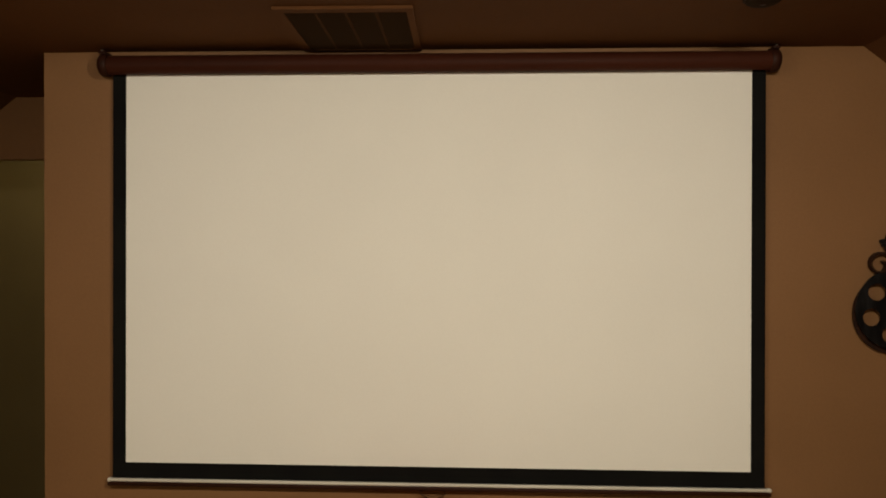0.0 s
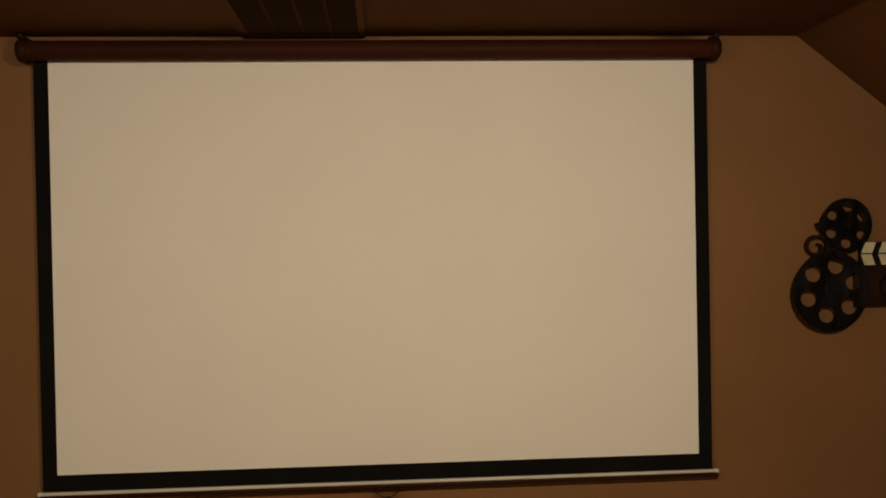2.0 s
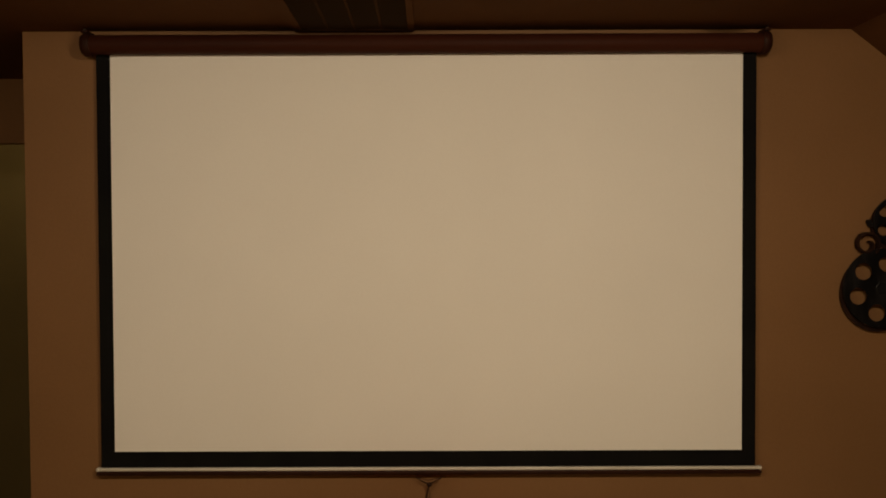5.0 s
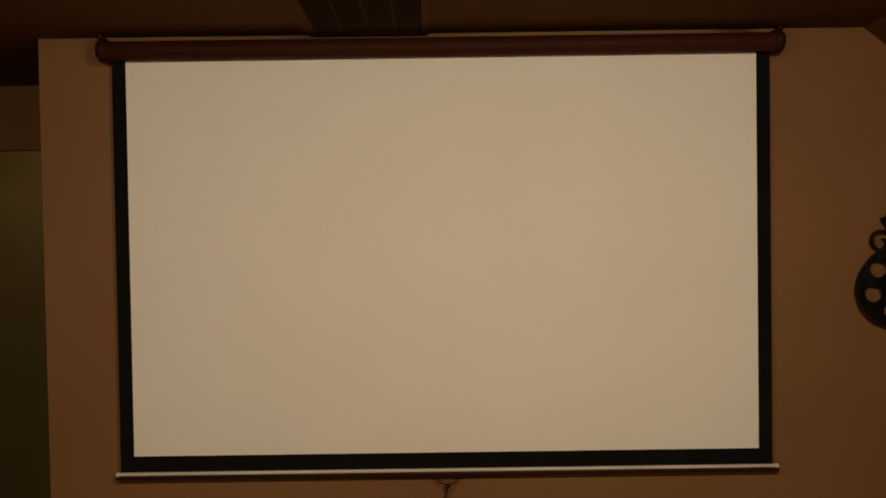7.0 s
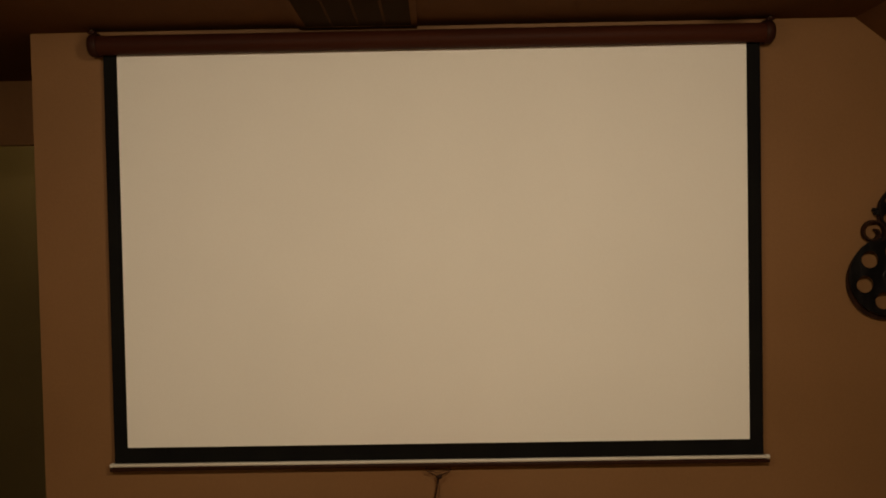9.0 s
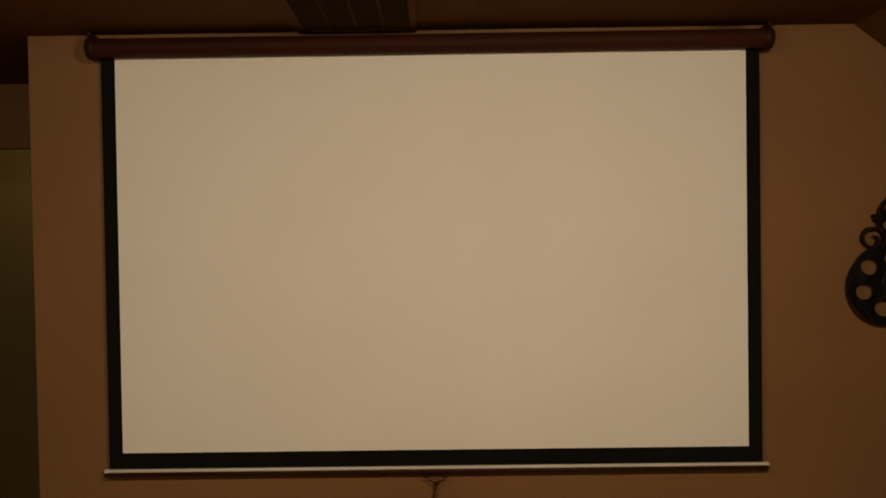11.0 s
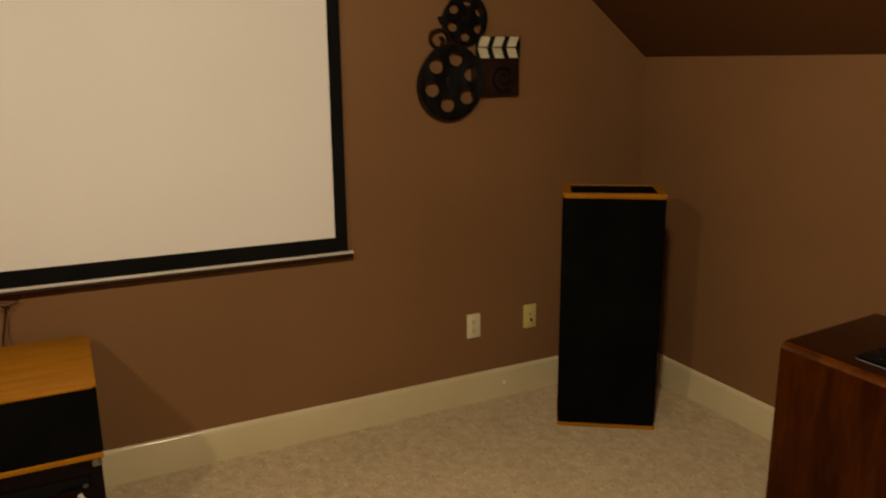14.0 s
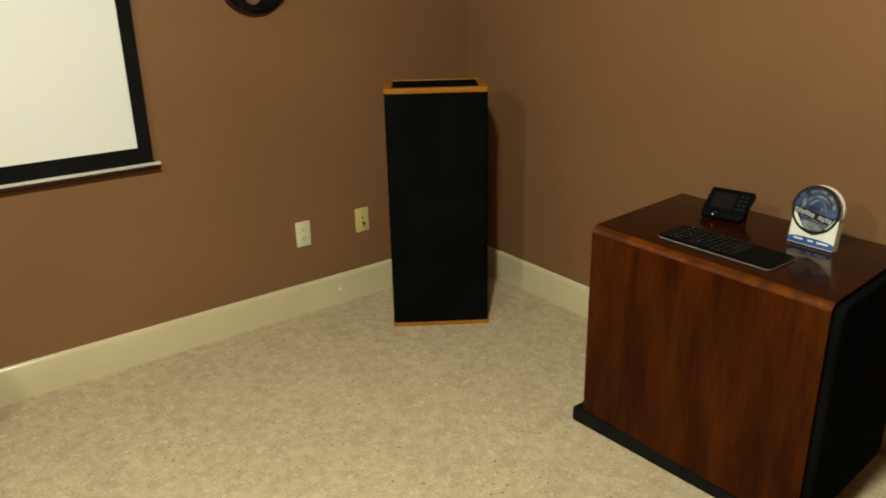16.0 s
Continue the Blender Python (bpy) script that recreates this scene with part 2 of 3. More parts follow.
def box(x0, x1, y0, y1, z0, z1, bevel=0.0, seg=2, bm=None):
    own = bmesh.new()
    bmesh.ops.create_cube(own, size=1)
    for v in own.verts:
        v.co = ((x0 + x1) / 2 + v.co.x * (x1 - x0), (y0 + y1) / 2 + v.co.y * (y1 - y0), (z0 + z1) / 2 + v.co.z * (z1 - z0))
    if bevel:
        bmesh.ops.bevel(own, geom=own.edges[:], offset=bevel, segments=seg, affect="EDGES", profile=0.5)
    if bm is None:
        return own
    join(bm, own)
    return bm


def join(bm, other):
    data = bpy.data.meshes.new("tmp")
    other.to_mesh(data)
    other.free()
    bm.from_mesh(data)
    bpy.data.meshes.remove(data)
    return bm


def moved(bm, m):
    bm.transform(m)
    return bm


def prism(outline, depth, axis="y", start=0.0, bevel=0.0, seg=2):
    """A flat outline of (a, b) pairs, made depth thick along an axis: xz along y, xy along z, yz along x."""
    bm = bmesh.new()
    lift = {"y": lambda a, b, d: (a, d, b), "z": lambda a, b, d: (a, b, d), "x": lambda a, b, d: (d, a, b)}[axis]
    low = [bm.verts.new(lift(a, b, start)) for a, b in outline]
    high = [bm.verts.new(lift(a, b, start + depth)) for a, b in outline]
    n = len(outline)
    bm.faces.new(low)
    bm.faces.new(high[::-1])
    for i in range(n):
        bm.faces.new((low[i], low[(i + 1) % n], high[(i + 1) % n], high[i]))
    bmesh.ops.recalc_face_normals(bm, faces=bm.faces)
    if bevel:
        bmesh.ops.bevel(bm, geom=bm.edges[:], offset=bevel, segments=seg, affect="EDGES", profile=0.5)
    return bm


def rounded(x0, x1, y0, y1, r, n=6):
    pts = []
    for cx, cy, a0 in ((x1 - r, y1 - r, 0), (x0 + r, y1 - r, 90), (x0 + r, y0 + r, 180), (x1 - r, y0 + r, 270)):
        for i in range(n + 1):
            a = radians(a0 + 90 * i / n)
            pts.append((cx + r * math.cos(a), cy + r * math.sin(a)))
    return pts


def ring_wall(outer, inner, depth, axis="z", start=0.0):
    """A frame between two outlines of the same number of points."""
    bm = bmesh.new()
    lift = {"y": lambda a, b, d: (a, d, b), "z": lambda a, b, d: (a, b, d), "x": lambda a, b, d: (d, a, b)}[axis]
    loops = [[bm.verts.new(lift(a, b, d)) for a, b in pts] for pts, d in ((outer, start), (outer, start + depth), (inner, start + depth), (inner, start))]
    n = len(outer)
    for k in range(4):
        p, q = loops[k], loops[(k + 1) % 4]
        for i in range(n):
            bm.faces.new((p[i], p[(i + 1) % n], q[(i + 1) % n], q[i]))
    return bm


def circle(r, n=40, cx=0.0, cy=0.0, a0=0.0):
    return [(cx + r * math.cos(a0 + 2 * math.pi * i / n), cy + r * math.sin(a0 + 2 * math.pi * i / n)) for i in range(n)]


def turned(profile, n=32, axis="z"):
    """A body turned from (radius, height) pairs."""
    bm = bmesh.new()
    rows = []
    for r, h in profile:
        row = []
        for i in range(n):
            a = 2 * math.pi * i / n
            c = (r * math.cos(a), r * math.sin(a), h)
            row.append(bm.verts.new({"z": c, "x": (c[2], c[0], c[1]), "y": (c[0], c[2], c[1])}[axis]))
        rows.append(row)
    for p, q in zip(rows, rows[1:]):
        for i in range(n):
            bm.faces.new((p[i], p[(i + 1) % n], q[(i + 1) % n], q[i]))
    bm.faces.new(rows[0])
    bm.faces.new(rows[-1])
    return bm


def tube(points, r, n=8):
    bm = bmesh.new()
    pts = [Vector(p) for p in points]
    rows = []
    for i, p in enumerate(pts):
        d = (pts[min(i + 1, len(pts) - 1)] - pts[max(i - 1, 0)]).normalized()
        side = d.cross(Vector((0.31, 0.94, 0.12))).normalized()
        up = d.cross(side)
        rows.append([bm.verts.new(p + r * (math.cos(2 * math.pi * k / n) * side + math.sin(2 * math.pi * k / n) * up)) for k in range(n)])
    for p, q in zip(rows, rows[1:]):
        for k in range(n):
            bm.faces.new((p[k], p[(k + 1) % n], q[(k + 1) % n], q[k]))
    bm.faces.new(rows[0])
    bm.faces.new(rows[-1])
    return bm


def setting(name, bm, mat, label, category, smooth=False):
    return tagged(mesh_object(name, bm, mat, None, "", smooth), label, category, kind="structure")


# ---- the room ----
BACK_Y, LEFT_KNEE, LEFT_X, FAR_Y = -6.2, -1.98, -3.1, 0.83
WALL_END = -1.39

setting("floor", box(-3.25, 2.9, -6.35, 2.0, -0.1, 0.0), M_carpet, "beige speckled cut-pile carpet across the whole room", "floor")

front = prism([(WALL_END, 0), (WALL_X + 0.12, 0), (WALL_X + 0.12, KNEE_Z - 0.094), (KNEE_X, CEIL), (WALL_END, CEIL)], 0.12, "y")
setting("wall_front", front, M_wall, "brown painted gable wall behind the projection screen", "wall")
setting("wall_side", box(WALL_X, WALL_X + 0.12, BACK_Y, -0.002, 0, KNEE_Z), M_wall, "brown painted low knee wall under the sloping ceiling", "wall")
setting("wall_back", box(-3.25, 2.9, BACK_Y - 0.12, BACK_Y, 0, CEIL), M_wall, "brown painted end wall", "wall")
setting("wall_alcove_side", box(LEFT_X - 0.12, LEFT_X, BACK_Y, 2.0, 0, CEIL), M_wall, "brown painted side wall", "wall")
setting("wall_alcove_return", box(WALL_END, WALL_END + 0.12, 0.122, FAR_Y - 0.002, 0, CEIL), M_wall, "brown painted return wall of the recess", "wall")
# far wall of the recess, with a wide opening under a header
far = box(LEFT_X, WALL_END + 0.12, FAR_Y, FAR_Y + 0.06, 2.088, CEIL)
box(LEFT_X, -2.75, FAR_Y, FAR_Y + 0.06, 0, 2.088, bm=far)
setting("wall_alcove_far", far, M_wall, "brown painted wall with a header over a wide opening", "wall")
setting("wall_hall", box(LEFT_X, WALL_END + 0.9, 1.75, 1.87, 0, CEIL), M_olive, "olive painted hall wall seen through the opening", "wall")
setting("wall_hall_side", box(WALL_END + 0.78, WALL_END + 0.9, FAR_Y + 0.062, 1.748, 0, CEIL), M_olive, "olive painted hall side wall", "wall")

# ceiling: the flat middle and both slopes in one sheet
slope = (CEIL - KNEE_Z) / (WALL_X - KNEE_X)
run = 0.14
left_low = CEIL - slope * (LEFT_KNEE - LEFT_X)
sheet = prism([(LEFT_X - run, left_low - slope * run), (LEFT_KNEE, CEIL), (KNEE_X, CEIL), (WALL_X + run, KNEE_Z - slope * run),
               (WALL_X + run, KNEE_Z - slope * run + 0.15), (KNEE_X, CEIL + 0.15), (LEFT_KNEE, CEIL + 0.15), (LEFT_X - run, left_low - slope * run + 0.15)],
              FAR_Y + 0.05 - BACK_Y + 0.12, "y", BACK_Y - 0.12)
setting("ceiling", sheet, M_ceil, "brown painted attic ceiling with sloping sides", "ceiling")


setting("ceiling_hall", box(LEFT_X - 0.1, WALL_END + 0.9, FAR_Y + 0.062, 1.87, CEIL, CEIL + 0.1), M_olive, "olive painted flat hall ceiling", "ceiling")


def skirting(x0, y0, x1, y1):
    """A moulded board along a wall, standing out to the right of the way from the first point to the second."""
    d = Vector((x1 - x0, y1 - y0, 0))
    prof = [(0, 0), (0.015, 0), (0.015, 0.102), (0.013, 0.112), (0.014, 0.120), (0.011, 0.130), (0.0088, 0.1335), (0.006, 0.1365), (0.003, 0.1383), (0, 0.139)]
    bm = prism(prof, d.length, "y")
    return moved(bm, Matrix.Translation((x0, y0, 0)) @ Matrix.Rotation(math.atan2(d.y, d.x) - math.pi / 2, 4, "Z"))


setting("baseboard", skirting(WALL_END, 0, WALL_X, 0), M_trim, "cream gloss baseboard along the gable wall", "baseboard", True)
setting("baseboard_side", skirting(WALL_X, -0.016, WALL_X, BACK_Y), M_trim, "cream gloss baseboard along the knee wall", "baseboard", True)


chip = bmesh.new()
join(chip, moved(prism([(-0.008, -0.004), (-0.002, -0.008), (0.006, -0.005), (0.008, 0.003), (0.003, 0.009), (-0.006, 0.005)], 0.0008, "y", -0.0158), Matrix.Translation((1.993, 0, 0.070))))
part("paint_chip", chip, M_chip, bpy.data.objects["baseboard"], "small white chipped patch of paint", False)


# ---- projection screen ----
def projection_screen():
    """Pull-down screen; the cloth hangs a little lower at one side."""
    y = -0.022
    root = thing("projection_screen", pose(0, 0, 0), "white pull-down projection screen with black borders and brown housing", "screen")
    xl, xr, zt = -1.1551, 1.3019, 2.3266
    prof = [(0.0345, xl + 0.02), (0.0345, xr - 0.02)]
    part("housing", moved(turned(prof, 40, "x"), Matrix.Translation((0, -0.048, zt))), M_housing, root, "dark brown round screen housing")
    for x, d in ((xl, 1), (xr, -1)):
        cap = [(0.0, x), (0.030, x), (0.036, x + d * 0.003), (0.0400, x + d * 0.009), (0.0415, x + d * 0.016), (0.0415, x + d * 0.030), (0.0395, x + d * 0.034), (0.034, x + d * 0.034)]
        c = part("end_cap", moved(turned(cap, 40, "x"), Matrix.Translation((0, -0.048, zt))), M_cap, root, "dark brown plastic end cap")
        bx = x + d * 0.012
        part("bracket", box(bx - 0.012, bx + 0.012, -0.066, -0.001, zt + 0.0405, zt + 0.050, 0.002), M_cap, root, "small dark wall bracket")
        part("screw", moved(turned([(0.0, 0), (0.006, 0), (0.005, 0.004), (0.0, 0.005)], 12), Matrix.Translation((bx, -0.058, zt + 0.050))), M_metal, c, "bright screw head")
    # cloth: white field and black borders
    tl, tr, bl, br = (-1.0703, 2.2934), (1.2161, 2.2934), (-1.0754, 0.8687), (1.209, 0.8435)
    dl, dr = (-1.1249, 0.8121), (1.2595, 0.7848)
    top = 2.3071
    part("picture_cloth", prism([bl, br, (tr[0], top), (tl[0], top)], 0.0012, "y", y), M_white, root, "matte white picture area", False)
    part("side_border", prism([dl, bl, (tl[0], top), (-1.1199, top)], 0.0012, "y", y), M_black, root, "black side border", False)
    part("side_border", prism([br, dr, (1.2666, top), (tr[0], top)], 0.0012, "y", y), M_black, root, "black side border", False)
    part("bottom_border", prism([dl, dr, br, bl], 0.0012, "y", y), M_black, root, "black bottom border", False)
    # white hem batten, and the brown weight bar under it
    d = Vector((1.2808 + 1.1411, 0, -0.0273))
    m = Matrix.Translation((-1.1411, y, 0.8035)) @ Matrix.Rotation(-math.atan2(d.z, d.x), 4, "Y")
    part("hem_batten", moved(box(0.010, d.length - 0.010, -0.008, 0.008, -0.0045, 0.0072, 0.004, 3), m), M_hem, root, "white hem batten")
    bar = part("weight_bar", moved(box(0.006, d.length - 0.006, -0.010, 0.010, -0.0195, -0.0046, 0.005, 3), m), M_cap, root, "dark brown weight bar")
    for a in (0.0, d.length - 0.012):
        part("bar_cap", moved(box(a - 0.001, a + 0.013, -0.0105, 0.0105, -0.0055, 0.0085, 0.005, 3), m), M_hem, bar, "pale bar end cap")
        part("bar_cap", moved(box(a, a + 0.012, -0.011, 0.011, -0.0205, -0.0057, 0.005, 3), m), M_cap, bar, "brown bar end cap")
    # bowed wire pull handle hooked under the bar, a cord and a thin string tied to its middle
    cx, cz = 0.058, 0.735
    bow = [(-0.036, 0.036), (-0.044, 0.034), (-0.046, 0.027), (-0.041, 0.021), (-0.028, 0.015), (-0.013, 0.007), (0.0, 0.002),
           (0.013, 0.006), (0.028, 0.014), (0.041, 0.020), (0.046, 0.026), (0.044, 0.033), (0.036, 0.036)]
    part("pull_handle", tube([(cx + a, y - 0.006, cz + b) for a, b in bow], 0.0019), M_cord, root, "bowed wire pull handle")
    upper = [(-0.041, 0.021), (-0.022, 0.020), (0.0, 0.013), (0.022, 0.020), (0.041, 0.020)]
    part("handle_wire", tube([(cx + a, y - 0.003, cz + b) for a, b in upper], 0.0014), M_cord, root, "thin upper wire of the handle")
    for sway, low, r in ((-0.040, 0.495, 0.0030), (0.004, 0.52, 0.0010)):
        cord = [(cx + sway * (i / 12) + 0.0012 * math.sin(i * 0.9), y + 0.012 * (i / 12), cz - (cz - low) * i / 12) for i in range(13)]
        part("pull_cord", tube(cord, r), M_cord, root, "brown pull cord")
    knot = bmesh.new()
    bmesh.ops.create_icosphere(knot, subdivisions=2, radius=0.0075)
    for v in knot.verts:
        v.co *= 1 + 0.18 * noise.noise(v.co * 220)
        v.co.x *= 1.5
    part("knot", moved(knot, Matrix.Translation((cx + 0.003, y - 0.006, cz))), M_cord, root, "tied cord knot")


projection_screen()


# ---- wall plates ----
def wall_plate(x, z, mat, label):
    root = thing("wall_plate", pose(x, 0, z), label, "wall plate")
    w, h = 0.0335, 0.0555
    part("plate", moved(prism(rounded(-w, w, -h, h, 0.004, 3), 0.006, "y", -0.006, 0.0016), Matrix()), mat, root)
    return root


duplex = wall_plate(1.839, 0.366, M_plate_w, "ivory duplex power outlet plate low on the brown wall")
for dz in (0.02, -0.02):
    sock = part("socket", prism(rounded(-0.017, 0.017, dz - 0.014, dz + 0.014, 0.011, 5), 0.002, "y", -0.008), M_plate_w, duplex)
    for dx, hh in ((-0.006, 0.0045), (0.006, 0.0038)):
        part("slot", box(dx - 0.0011, dx + 0.0011, -0.0084, -0.0078, dz + 0.001 - hh, dz + 0.003 + hh), M_slot, sock, "dark socket slot", False)
    part("slot", moved(turned([(0.0026, -0.0084), (0.0026, -0.0078)], 10, "y"), Matrix.Translation((0, 0, dz - 0.008))), M_slot, sock, "dark earth hole")
part("screw", turned([(0.0, -0.0085), (0.003, -0.008), (0.0034, -0.006)], 12, "y"), M_metal, duplex)

coax = wall_plate(2.134, 0.366, M_plate, "yellowed ivory cable plate with a coaxial connector")
part("nut", moved(turned([(0.0068, -0.006), (0.0068, -0.009), (0.005, -0.010), (0.0, -0.010)], 6, "y"), Matrix.Translation((0.004, 0, -0.014))), M_brass, coax, "hexagonal metal nut")
part("connector", moved(turned([(0.0044, 0.002), (0.0044, -0.009), (0.0, -0.009)], 14, "y"), Matrix.Translation((0.004, -0.011, -0.014)) @ Matrix.Rotation(radians(28), 4, "X") @ Matrix.Rotation(radians(-20), 4, "Z")), M_slot, coax, "dark threaded connector bent down")
part("connector", moved(turned([(0.0042, -0.006), (0.0042, -0.008), (0.0, -0.009)], 12, "y"), Matrix.Translation((0.0, 0, 0.010))), M_slot, coax, "small dark jack hole")
for dz in (0.042, -0.042):
    part("screw", moved(turned([(0.0, -0.0072), (0.0024, -0.0068), (0.0028, -0.006)], 12, "y"), Matrix.Translation((0, 0, dz))), M_plate, coax, "painted screw head")


# ---- film reel wall art ----
def reel_disc(r, hole_r, hole_d, a0, y, depth):
    """A disc with six round holes: six sectors, each drawn round its own hole."""
    bm = bmesh.new()
    half, hub = math.pi / 6, r * 0.08
    for k in range(6):
        mid = a0 + k * math.pi / 3
        path = [(hub + (r - hub) * i / 10, -half) for i in range(11)] + [(r, -half + 2 * half * i / 12) for i in range(1, 12)]
        path += [(r - (r - hub) * i / 10, half) for i in range(11)]
        outline = [(p * math.cos(mid + a), p * math.sin(mid + a)) for p, a in path]
        hx, hz = hole_d * math.cos(mid), hole_d * math.sin(mid)
        hole = [(hx + hole_r * math.cos(t), hz + hole_r * math.sin(t)) for t in [math.atan2(oz - hz, ox - hx) for ox, oz in outline]]
        join(bm, ring_wall(outline, hole, depth, "y", y))
    bmesh.ops.remove_doubles(bm, verts=bm.verts, dist=1e-5)
    return bm


def film_reel_art():
    root = thing("film_reel_wall_art", pose(1.724, 0, 1.428), "dark metal wall art of two film reels with a clapperboard", "wall art")

    def reel(name, x, z, r, hole_r, hole_d, a0, front, back):
        disc = part(name, moved(reel_disc(r, hole_r, hole_d, a0, front, 0.003), Matrix.Translation((x, 0, z))), M_reel, root, "dark bronze film reel with six holes")
        shift = Matrix.Translation((x - 0.003, 0, z - 0.12 * r))
        part("hub", moved(turned([(0.0, front - 0.003), (r * 0.15, front - 0.003), (r * 0.17, front - 0.001), (r * 0.17, -0.0005)], 24, "y"), Matrix.Translation((x, 0, z))), M_reel, disc, "dark hub", False)
        part("hub_slot", box(x - r * 0.08, x + r * 0.08, front - 0.0042, front - 0.0028, z - r * 0.14, z + r * 0.14), M_slot, disc, "dark hub slot", False)
        rim = ring_wall(circle(r + 0.001, 48), circle(r - 0.005, 48), 0.006, "y", front - 0.0015)
        part("rim", moved(rim, Matrix.Translation((x, 0, z))), M_reel, disc, "raised reel rim")
        # Rear rim set low and brown, so it also paints the reel's shadow.
        rim = ring_wall(circle(r + 0.001, 48), circle(r - 0.016, 48), 0.004, "y", back - 0.001)
        part("back_rim_with_shadow", moved(rim, shift), M_board, disc, "dark brown rear rim, set low to double as the reel shadow")

    reel("large_reel", 0.0, 0.006, 0.144, 0.0310, 0.0925, radians(78), -0.034, -0.016)
    reel("small_reel", 0.068, 0.249, 0.097, 0.0205, 0.0685, radians(86), -0.030, -0.014)
    # a curl of film strip beside the small reel
    curl = []
    for i in range(62):
        a = radians(-50 + i * 7.6)
        rr = 0.043 - 0.032 * (i / 61) ** 2.2
        curl.append((-0.052 + rr * math.cos(a), 0.168 + rr * math.sin(a)))
    ribbon = bmesh.new()
    rows = []
    for i, (cx, cz) in enumerate(curl):
        px, pz = curl[max(i - 1, 0)]
        qx, qz = curl[min(i + 1, len(curl) - 1)]
        n = Vector((qz - pz, 0, px - qx)).normalized() * 0.0034
        rows.append([ribbon.verts.new((cx + sx * n.x, yy, cz + sx * n.z)) for sx, yy in ((1, -0.036), (1, -0.012), (-1, -0.012), (-1, -0.036))])
    for p, q in zip(rows, rows[1:]):
        for k in range(4):
            ribbon.faces.new((p[k], p[(k + 1) % 4], q[(k + 1) % 4], q[k]))
    ribbon.faces.new(rows[0])
    ribbon.faces.new(rows[-1])
    part("film_curl", ribbon, M_board, root, "curled dark film strip")
    for z0, dx in ((0.250, -0.042), (0.238, -0.037)):
        part("rivet", moved(turned([(0.0, -0.034), (0.006, -0.033), (0.008, -0.028), (0.008, -0.012)], 12, "y"), Matrix.Translation((dx, 0, z0))), M_reel, root)
    # clapperboard
    x0, x1 = 0.098, 0.325
    board = part("slate", box(x0, x1, -0.022, -0.012, -0.060, 0.093, 0.0015), M_board, root, "dark brown slate of the clapperboard")
    spiral = []
    for i in range(70):
        a = radians(i * 9 + 40)
        rr = 0.010 + 0.047 * i / 69
        spiral.append((0.248 + rr * math.cos(a), -0.0235, 0.014 + rr * math.sin(a)))
    part("scroll", tube(spiral, 0.0055, 6), M_reel, board, "raised scroll line")
    low = part("clap_base", box(0.120, x1, -0.026, -0.012, 0.094, 0.136, 0.001), M_slot, root, "black striped bar")
    high = part("clap_stick", box(0.120, x1, -0.028, -0.012, 0.139, 0.181, 0.001), M_slot, root, "black striped clap stick")
    for k in range(3):
        a = 0.122 + k * 0.0680
        w = 0.042
        part("stripe", prism([(a + 0.014, 0.095), (a + 0.014 + w, 0.095), (a + w, 0.135), (a, 0.135)], 0.0015, "y", -0.0275), M_stripe, low, "cream slanted stripe", False)
        part("stripe", prism([(a, 0.140), (a + w, 0.140), (a + 0.017 + w, 0.180), (a + 0.017, 0.180)], 0.0015, "y", -0.0295), M_stripe, high, "cream slanted stripe", False)
    part("wall_mount", box(-0.03, 0.26, -0.012, -0.0005, -0.012, 0.0, 0.001), M_reel, root)
    part("wall_mount", box(0.03, 0.1, -0.018, -0.0005, 0.24, 0.252, 0.001), M_reel, root)


film_reel_art()


# ---- floor loudspeaker in the corner ----
def floor_speaker():
    ang = math.atan2(-0.230, 0.335)
    m = Matrix.Translation((2.0415, -0.370, 0)) @ Matrix.Rotation(ang, 4, "Z")
    root = thing("floor_speaker", m, "tall black cloth floor loudspeaker with oak top and base", "loudspeaker")
    w, d, h = 0.406, 0.240, 1.0
    part("base", prism(rounded(0, w, 0, d, 0.016), 0.016, "z", 0.0, 0.002), M_oak, root, "oak base board")
    part("grille_sock", prism(rounded(0.003, w - 0.003, 0.003, d - 0.003, 0.018), h - 0.016 - 0.020, "z", 0.016), M_cloth, root, "black stretched grille cloth")
    fr = part("top_frame", ring_wall(rounded(0, w, 0, d, 0.016), rounded(0.034, w - 0.034, 0.027, d - 0.016, 0.004), 0.020, "z", h - 0.020), M_oak, root, "oak top frame with rounded edges")
    mod = fr.modifiers.new("edge", "BEVEL")
    mod.width, mod.segments, mod.limit_method = 0.004, 3, "ANGLE"
    part("top_cloth", box(0.0335, w - 0.0335, 0.0265, d - 0.0155, h - 0.0195, h - 0.003, 0.002), M_cloth, root, "black cloth top inset")


floor_speaker()


# ---- centre loudspeaker on an amplifier ----
def centre_speaker():
    root = thing("centre_speaker", pose(0.002, -0.54, 0.379), "low black centre loudspeaker with an oak top and base", "loudspeaker")
    hw, d, h = 0.292, 0.487, 0.232
    part("base", box(-hw + 0.003, hw - 0.003, 0, d, 0.0, 0.017, 0.003), M_oak, root, "oak bottom board")
    part("grille_sock", prism(rounded(-hw + 0.0015, hw - 0.0015, 0.004, d - 0.004, 0.012), h - 0.017 - 0.010, "z", 0.017), M_cloth, root, "black stretched grille cloth")
    outline = [(-hw + 0.012, 0.0), (hw - 0.012, 0.0), (hw, 0.012), (hw, d - 0.012), (hw - 0.012, d), (-hw + 0.012, d), (-hw, d - 0.012), (-hw, 0.012)]
    part("top", prism(outline, 0.010, "z", h - 0.010, 0.003, 3), M_oak, root, "golden oak top board")


centre_speaker()


